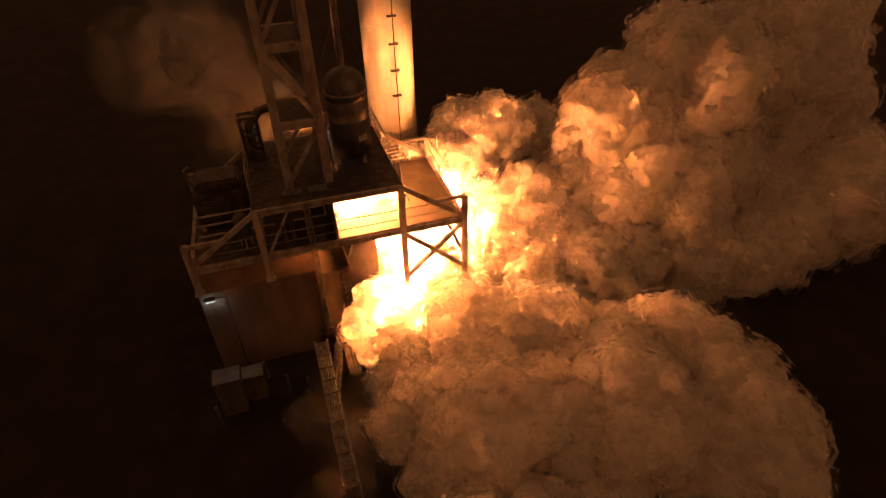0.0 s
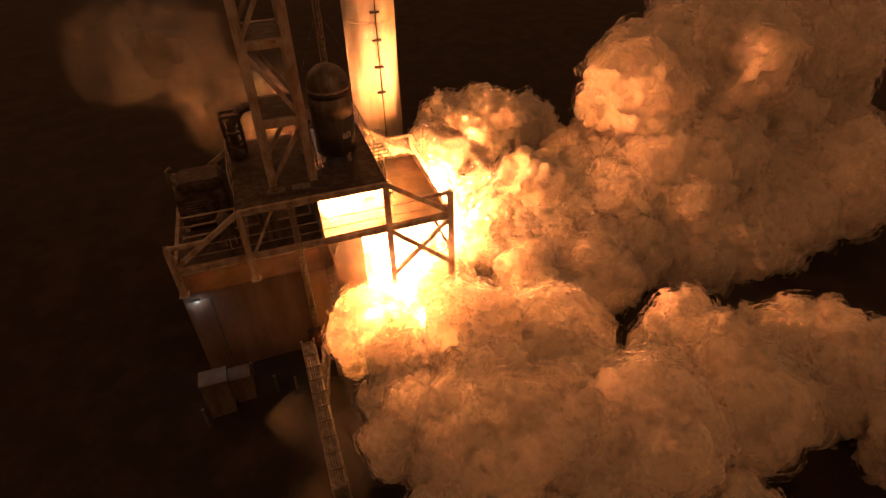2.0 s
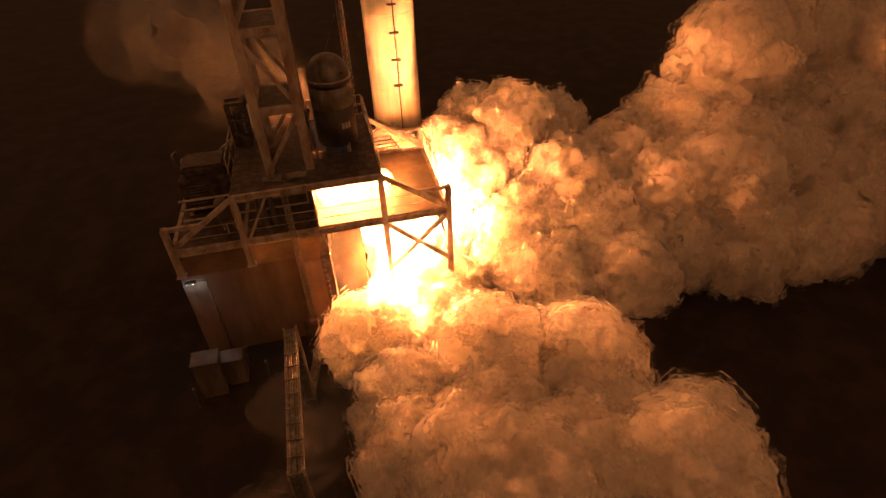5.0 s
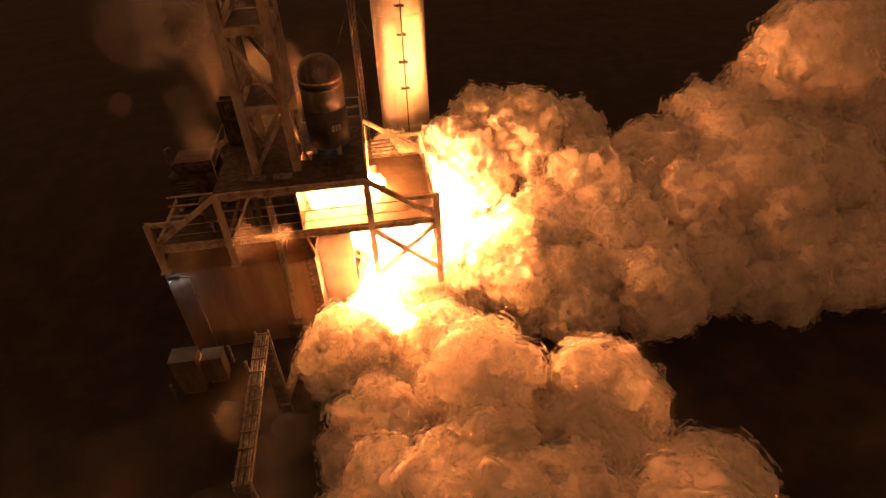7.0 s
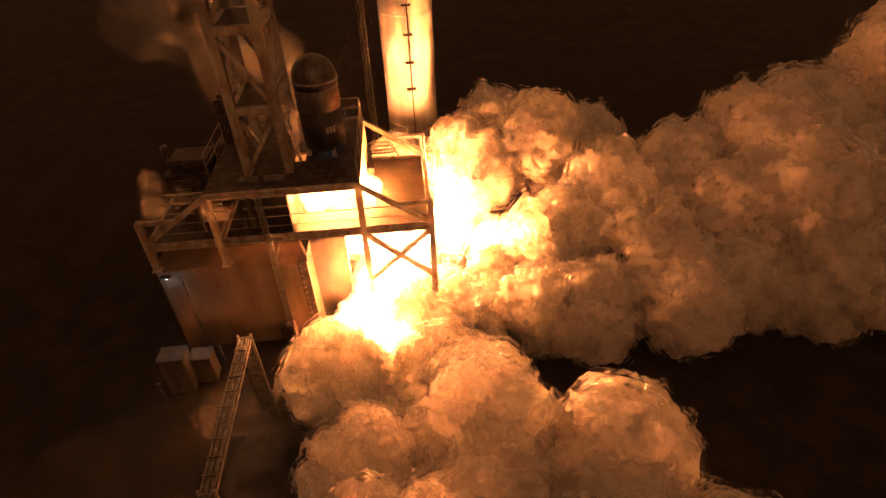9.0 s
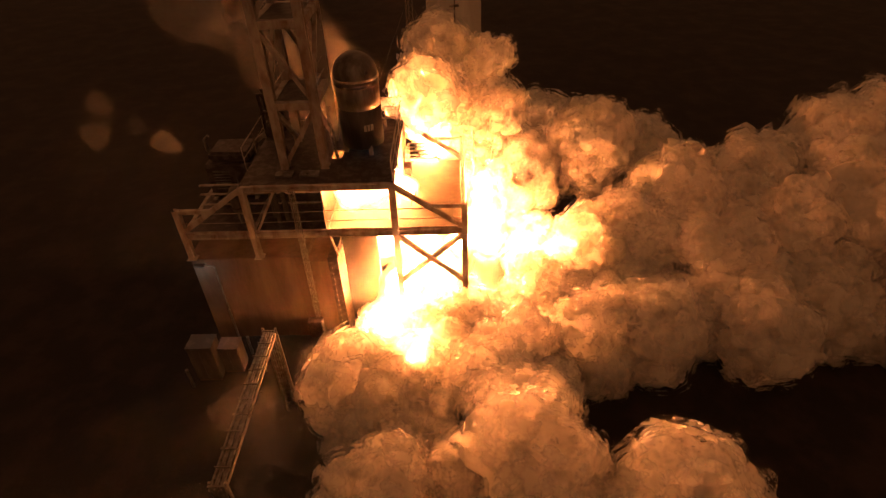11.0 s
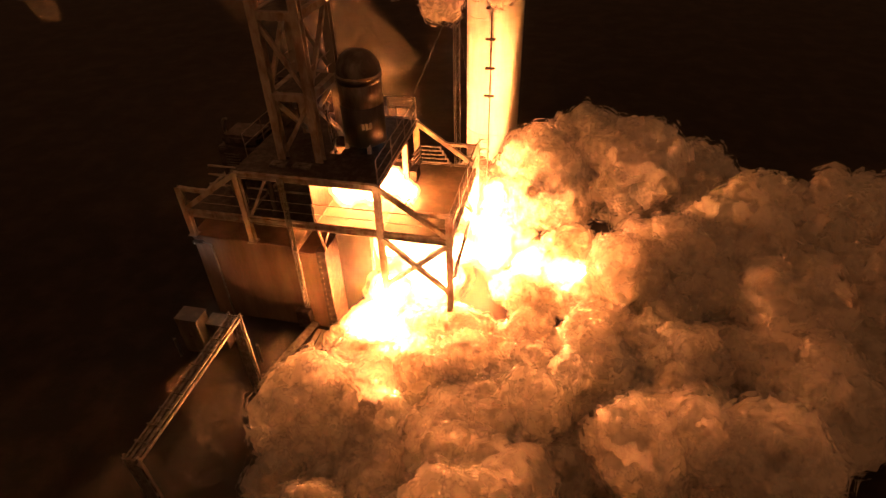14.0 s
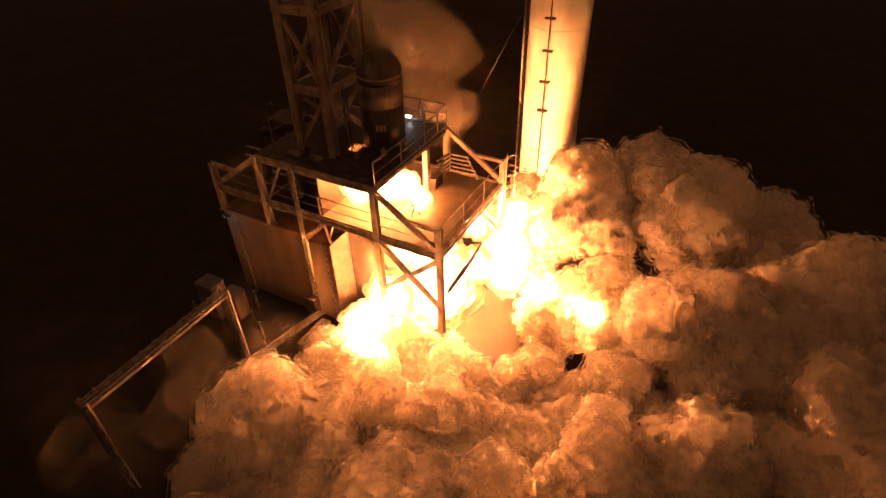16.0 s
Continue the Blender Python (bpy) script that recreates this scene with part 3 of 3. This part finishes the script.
def yard_things():
    for x, y, w, d, h, lab in ((-8.45, -2.3, 1.05, 0.8, 2.0, "tall beige electrical cabinet on the dirt"), (-7.5, -1.9, 0.85, 0.7, 1.45, "low beige electrical cabinet on the dirt")):
        c = thing("electrical_cabinet", lab, "cabinet", "cabinets", at=(x, y, GROUND))
        part("body", box((-w / 2, -d / 2, 0.08), (w / 2, d / 2, h), 0.02), BEIGE, c)
        part("plinth", box((-w / 2 + 0.04, -d / 2 + 0.04, -0.1), (w / 2 - 0.04, d / 2 - 0.04, 0.08)), CONCRETE, c)
        part("roof_cap", box((-w / 2 - 0.03, -d / 2 - 0.03, h), (w / 2 + 0.03, d / 2 + 0.03, h + 0.04), 0.01), BEIGE, c)
        for sgn in (-1, 1):
            door = part("door", box((sgn * w / 4 - w / 4 + 0.02, -d / 2 - 0.02, 0.15), (sgn * w / 4 + w / 4 - 0.02, -d / 2, h - 0.08), 0.005), BEIGE, c)
            part("handle", box((sgn * 0.05 - 0.015, -d / 2 - 0.05, h * 0.5), (sgn * 0.05 + 0.015, -d / 2 - 0.02, h * 0.5 + 0.12)), DARK_STEEL, door)
    b = thing("bollard", "thin steel bollard in the dirt", "bollard", "bollards", at=(-9.1, -3.0, GROUND))
    part("pipe", tube((0, 0, -0.2), (0, 0, 1.0), 0.06, 12), GALV, b)
    part("cap", tube((0, 0, 1.0), (0, 0, 1.04), 0.07, 12), GALV, b)
    for x, y in ((-7.05, -1.1), (-6.15, -2.2), (-5.3, -2.6)):
        copy_thing(b, pose(x, y, GROUND))
    rp = thing("trench_cover", "pale steel cover plate beside the end column", "cover plate", at=(-3.2, -1.45, GROUND))
    part("plate", box((-0.27, -0.9, 0.05), (0.27, 0.95, 0.32), 0.02), STEEL, rp)
    part("lifting_bar", bar((0, -0.7, 0.34), (0, 0.7, 0.34), 0.04), DARK_STEEL, rp)
    tp = thing("hose_stand", "small dark tripod stand with a coiled hose", "stand", at=(0.6, 1.95, 0.0))
    for a in (0.3, 2.4, 4.5):
        part("stand_leg", tube((0, 0, 0.5), (0.22 * math.cos(a), 0.22 * math.sin(a), 0), 0.018, 6), DARK_STEEL, tp)
    bm = bmesh.new()
    for i in range(20):
        a, c = i * math.pi / 10, (i + 1) * math.pi / 10
        put_tube(bm, (0.16 * math.cos(a), 0.02, 0.5 + 0.16 * math.sin(a)), (0.16 * math.cos(c), 0.02, 0.5 + 0.16 * math.sin(c)), 0.03, 6)
    part("hose_coil", bm, BLACK, tp)
    cg = thing("cage_ladder", "caged ladder at the deck corner", "ladder", at=(XR + 0.35, YB + 0.05, 0))
    for x in (-0.2, 0.2):
        part("stile", tube((x, 0, -5.9), (x, 0, 1.5), 0.025, 8), STEEL, cg)
    for i in range(24):
        part("rung", tube((-0.2, 0, -5.6 + i * 0.3), (0.2, 0, -5.6 + i * 0.3), 0.014, 6), STEEL, cg)
    for k in range(4):
        bm = bmesh.new()
        z = 1.2 - k * 0.5
        for i in range(10):
            a, c = i * math.pi / 10, (i + 1) * math.pi / 10
            put_bar(bm, (0.3 * math.cos(a), 0.5 * math.sin(a), z), (0.3 * math.cos(c), 0.5 * math.sin(c), z), 0.012, 0.05)
        part("hoop", bm, STEEL, cg)
    rl = thing("roof_lamp", "small lit lamp on the roof deck", "lamp", at=(-1.75, YB - 0.35, ROOF + 0.03))
    part("bracket", tube((0, 0, 0), (0, 0, 0.22), 0.02, 8), DARK_STEEL, rl)
    part("lens", box((-0.12, -0.08, 0.22), (0.12, 0.08, 0.3), 0.02), LED, rl, "glowing white lens")
    for x, y, w in ((-4.3, 0.75, 0.7), (-3.3, 0.75, 0.75)):
        pn = thing("roof_hatch", "pale metal hatch panel near the roof edge", "hatch", "hatches", at=(x, y, ROOF + 0.03))
        part("lid", box((-w / 2, -0.2, 0), (w / 2, 0.2, 0.1), 0.01), GALV, pn)
        part("handle", tube((-0.1, -0.1, 0.12), (0.1, -0.1, 0.12), 0.012, 6), DARK_STEEL, pn)
    rr = thing("roof_railing", "short bent railing along the roof edge", "railing")
    guardrail(rr, (XL1 - 0.05, 1.2, ROOF), (XL1 - 0.05, YB - 0.2, ROOF), 4, 1.05, toe=False)
    hb = thing("hose_bundle", "tangled hoses beside the dark tank", "hoses", at=(-2.45, 2.1, ROOF))
    rnd = random.Random(5)
    for i in range(5):
        pts = [(rnd.uniform(-0.1, 0.1), rnd.uniform(-0.1, 0.1), 0.05 + k * 0.55) for k in range(5)]
        part("hose", pipe_run(pts, 0.035, 8), BLACK if i % 2 else GALV, hb)


equipment_skid()
duct_frame()
vessels()
cable_riser()
yard_things()


# ---- smoke and fire ----
def billow(seed, mats, layers, fine=1.0):
    """A cauliflower-like lump of about unit radius: round domes with creases between, in thinner wisps."""
    bm = bmesh.new()
    off = Vector((seed * 7.3, seed * 3.1, seed * 5.7))
    for k, (size, rough, depth) in enumerate(layers):
        g = bmesh.ops.create_icosphere(bm, subdivisions=depth, radius=1.0)
        for v in g["verts"]:
            n = v.co.normalized()
            d = 0.18 * noise.noise(n * 1.1 + off * 2)
            for f, a in ((1.2 * fine, 0.50), (2.7 * fine, 0.26), (6.0 * fine, 0.10 if k == 0 else 0.03)):
                d += a * rough * (0.42 - min(noise.voronoi(n * f + off)[0][0], 1.0) ** 2)
            v.co = n * (size + d)
        for v in g["verts"]:
            for f in v.link_faces:
                f.material_index, f.smooth = k, True
    me = bpy.data.meshes.new("puff")
    bm.to_mesh(me)
    bm.free()
    for m in mats:
        me.materials.append(m)
    return me


PUFFS = [billow(1 + i, SMOKE, ((0.85, 1.0, 4), (0.95, 1.05, 3), (1.06, 1.15, 3))) for i in range(8)]
BIG_PUFFS = [billow(61 + i, BIG_SMOKE, ((0.87, 0.95, 4), (0.95, 1.0, 3), (1.04, 1.1, 3)), 1.45) for i in range(6)]
THIN_PUFFS = [billow(21 + i, [THIN_SMOKE, THIN_SMOKE, THIN_SMOKE], ((0.72, 1.2, 3), (0.9, 1.2, 3), (1.05, 1.3, 3))) for i in range(4)]
FLAMES = [billow(31 + i, FIRE, ((0.62, 0.8, 3), (0.85, 1.2, 3), (1.1, 1.3, 4))) for i in range(4)]
ROOM_FLAMES = [billow(41 + i, ROOM_FIRE, ((0.75, 0.9, 4), (1.0, 1.2, 4))) for i in range(3)]
MOVES = []


def bezier(pts, s):
    """A point along a polyline of even steps; runs on beyond its ends."""
    n = len(pts) - 1
    k = min(max(int(math.floor(s * n)), 0), n - 1)
    f = s * n - k
    a, b = Vector(pts[k]), Vector(pts[k + 1])
    return a.lerp(b, f) if f >= 0 else a


def ease(table, t):
    """The value at t between the rows (time, value) of a table."""
    return float(np.interp(t, [q for q, _ in table], [v for _, v in table]))


def stream(cloud, pts, count, radius, spread, rate, seed, meshes=None, s0=0.0, s1=1.0, name="puff", flat=1.0, clock=None):
    """Lumps that drift along a line, small near its start and large near its end."""
    rnd = random.Random(seed)
    meshes = meshes or PUFFS
    for i in range(count):
        u = s0 + (s1 - s0) * (i + rnd.random() * 0.8) / count
        f = min(max(u + rate * 8, 0), 1)
        r = (radius[0] + (radius[1] - radius[0]) * f) * rnd.uniform(0.6, 1.25)
        ob = new(name, rnd.choice(BIG_PUFFS if meshes is PUFFS and r > 1.75 else meshes))
        ob.parent = cloud
        ob.scale = (r, r, r)
        off = Vector((rnd.uniform(-1.7, 1.7), rnd.uniform(-1.5, 1.5), rnd.uniform(-0.8, 0.9) * flat))
        spin = [rnd.uniform(-3.5, 3.5) for _ in range(3)]
        turn = [rnd.uniform(0, 360) for _ in range(3)]
        rows = []
        for t in range(0, 17, 2) if clock is None else sorted({0, 16, *[q for q, _ in clock], *range(1, 16, 2)}):
            s = u + (rate * t if clock is None else ease(clock, t))
            w = spread[0] + (spread[1] - spread[0]) * min(max(s, 0), 1.3)
            p = bezier(pts, s) + off * w * (1 if s > 0 else 0.3)
            p.z = max(p.z, GROUND + r * 0.35)
            if clock is None and rate > 0.02:
                p.z -= min(max(-s / 0.08, 0), 1) * r * 1.8  # still down in the trench
            rows.append((t, pose(*p, *[a + b * t for a, b in zip(turn, spin)])))
        MOVES.append((ob, rows))


front = thing("smoke_cloud", "thick billowing white smoke rolling over the ground, lit orange", "smoke", "exhaust smoke", "stuff")
stream(front, [(0.9, 0.4, -5.4), (1.0, -4, -5.2), (2.2, -8, -4.8), (4.5, -13, -4.6)], 126, (1.05, 2.1), (1.1, 3.2), 0.04, 11, s0=-0.6, flat=0.5)
stream(front, [(-1, -3, -5.6), (-3.5, -5.5, -5.6), (-6, -8, -5.5)], 14, (0.8, 1.3), (0.6, 1.3), 0.012, 12, THIN_PUFFS, s0=-0.1)
stream(front, [(6, -6, -4.8), (12, -10, -4.8), (24, -16, -4.8)], 15, (1.5, 2.2), (1.0, 1.7), 0.17, 13, s0=-0.02, s1=0.5, flat=0.6)
right = thing("smoke_cloud", "towering billows of smoke blown sideways from the flame", "smoke", "exhaust smoke", "stuff")
stream(right, [(6.3, 3.0, -5.0), (9.5, 3.6, -3.8), (14, 4, -2.7), (19, 5, -2.5), (25, 6, -2.8)], 80, (1.1, 3.1), (0.8, 2.1), 0.028, 21, s0=-0.4)
stream(right, [(6.5, 0.4, -5.4), (11, -0.4, -5.0), (18, -0.6, -4.4), (26, 0.5, -3.8)], 48, (1.1, 2.7), (0.7, 1.7), 0.028, 24, s0=-0.4)
stream(right, [(15, 6, 0.0), (21, 7, 2.4), (29, 8, 2.6), (42, 9, 1.0)], 18, (2.0, 3.0), (1.2, 1.8), 0.075, 23, s0=0.0, s1=0.65)
SPILL = [(0, 0.0), (8, 0.02), (11, 0.2), (13, 0.42), (16, 0.72)]
stream(right, [(6, 2.0, -5.0), (8.5, 0.0, -5.0), (11, -3, -4.6), (15, -7, -4.2)], 26, (1.2, 2.2), (0.5, 2.0), 0, 22, s0=-0.15, s1=0.32, clock=SPILL)
FILL = [(0, 0.0), (8, 0.1), (11, 0.42), (16, 0.78)]
stream(front, [(2.4, 1.5, -5.4), (4.3, -1.5, -5.1), (6.5, -4.5, -4.8), (9, -8, -4.5)], 28, (1.0, 1.9), (0.6, 1.5), 0, 25, s0=-0.35, s1=0.1, clock=FILL)
back = thing("smoke_cloud", "glowing smoke rising behind the stand", "smoke", "exhaust smoke", "stuff")
stream(back, [(5.0, 7.5, -4.4), (6.2, 9.0, -2.2), (8.5, 10, -1.2), (13, 11, -2.0)], 32, (1.3, 1.9), (0.6, 1.2), 0.014, 31, s0=-0.1, s1=0.75)
stream(back, [(1.0, 10.4, -5.4), (3.5, 10.6, -4.2), (6.5, 10.6, -3.2)], 14, (1.3, 1.7), (0.4, 0.5), 0.006, 32)
left = thing("smoke_cloud", "dim smoke drifting behind the tower", "smoke", "exhaust smoke", "stuff")
stream(left, [(-4, 10, -3), (-5.5, 12, 1.5), (-8, 16, 5)], 16, (1.5, 2.4), (0.9, 1.9), 0.019, 41, THIN_PUFFS, s0=-0.1)
RISE = [(0, 0.0), (9.4, 0.0), (11.3, 0.5), (12.5, 0.75), (13.5, 1.05), (14.5, 1.4), (16, 1.8)]
plume = thing("smoke_plume", "smoke column bursting up behind the deck", "smoke", "exhaust smoke", "stuff")
stream(plume, [(1.6, 8.2, -4.8), (2.0, 8.2, -2.2), (2.9, 8.3, 1.5), (2.8, 8.6, 4.5), (0.5, 10, 9)], 34, (1.2, 2.2), (0.4, 1.7), 0, 61, s0=-0.3, s1=0.25, clock=RISE)
PUFF_OUT = [(0, 0.0), (4.6, 0.0), (6.5, 0.5), (9, 0.85), (12, 1.3), (16, 1.9)]
stream(plume, [(-1.8, 2.2, 0.6), (-3.0, -0.7, 0.4), (-4.6, -1.0, 0.8), (-7.5, -0.5, 3.5)], 5, (0.4, 0.6), (0.15, 0.5), 0, 62, THIN_PUFFS, s0=-0.1, s1=0.15, clock=PUFF_OUT)
DRIFT = [(0, 0.0), (4.3, 0.0), (6.3, 0.45), (7.5, 0.75), (10, 2.0), (12, 3.4), (16, 6.0)]
stream(plume, [(-1.8, 2.4, 0.8), (-3.6, 0.0, 2.8), (-6.5, 1.0, 5.0), (-12, 4, 9)], 6, (0.5, 0.9), (0.15, 0.8), 0, 63, THIN_PUFFS, s0=-0.1, s1=0.15, clock=DRIFT)

fire = thing("exhaust_flame", "white-hot engine exhaust flame under the deck, with lobes added in the smoke", "flame")
stream(fire, [(-0.9, 3.0, -0.9), (-0.3, 3.0, -2), (0.8, 2.8, -3.4), (1.8, 2.6, -4.4)], 12, (0.9, 1.3), (0.15, 0.4), 0.01, 51, FLAMES, 0, 0.85, "flame_lobe")
stream(fire, [(2.4, 4.2, -3.4), (3.9, 4.2, -3.2), (4.1, 4.5, -2.2), (4.1, 5.0, -1.0)], 12, (0.85, 0.5), (0.3, 0.3), 0.006, 52, FLAMES, 0, 0.9, "flame_lobe")
stream(back, [(3.6, 2.6, -4.6), (4.9, 4.0, -3.2), (5.4, 5.4, -1.2), (5.8, 6.6, 0.2)], 12, (0.7, 1.1), (0.4, 0.5), 0.01, 33, THIN_PUFFS, s0=0.0, s1=0.85)
stream(fire, [(0.3, 1.2, -3.4), (-0.6, -0.2, -4.4), (-0.8, -1.0, -5.0)], 7, (0.75, 0.5), (0.2, 0.3), 0.01, 53, FLAMES, 0, 0.8, "flame_lobe")
# lobes added inside the right and front smoke to brighten it from within
stream(fire, [(5.0, 4.0, -3.6), (6.6, 3.8, -3.8), (9.0, 3.8, -3.7)], 7, (0.5, 0.4), (0.25, 0.3), 0.002, 56, FLAMES, 0, 0.9, "flame_lobe")
stream(fire, [(0.1, -1.4, -4.4), (0.6, -2.6, -4.3), (1.4, -4.6, -4.4)], 5, (0.5, 0.4), (0.3, 0.4), 0.006, 57, FLAMES, 0, 0.9, "flame_lobe")
FLARE = [(0, 0.0), (9.3, 0.0), (11, 0.8), (12.6, 0.75), (13.6, 0.15), (16, 0.0)]
stream(fire, [(1.0, 6.5, -3.0), (0.9, 6.9, -1.0), (0.9, 7.0, 1.3)], 5, (0.5, 0.4), (0.15, 0.35), 0, 55, FLAMES, 0, 0.3, "flame_lobe", clock=FLARE)
engine_fire = thing("engine_flame", "bright flame around the engine on the deck", "flame")
stream(engine_fire, [(-2.3, 1.5, 0.9), (-1.4, 1.8, 1.1), (-0.5, 2.3, 0.9), (0.4, 3.0, 0.5)], 13, (0.68, 0.6), (0.2, 0.25), 0.006, 54, ROOM_FLAMES, 0, 0.9, "flame_lobe")


def motions():
    for ob, rows in MOVES:
        keep = ob.scale.copy()
        walk(ob, rows)
        ob.scale = keep


motions()
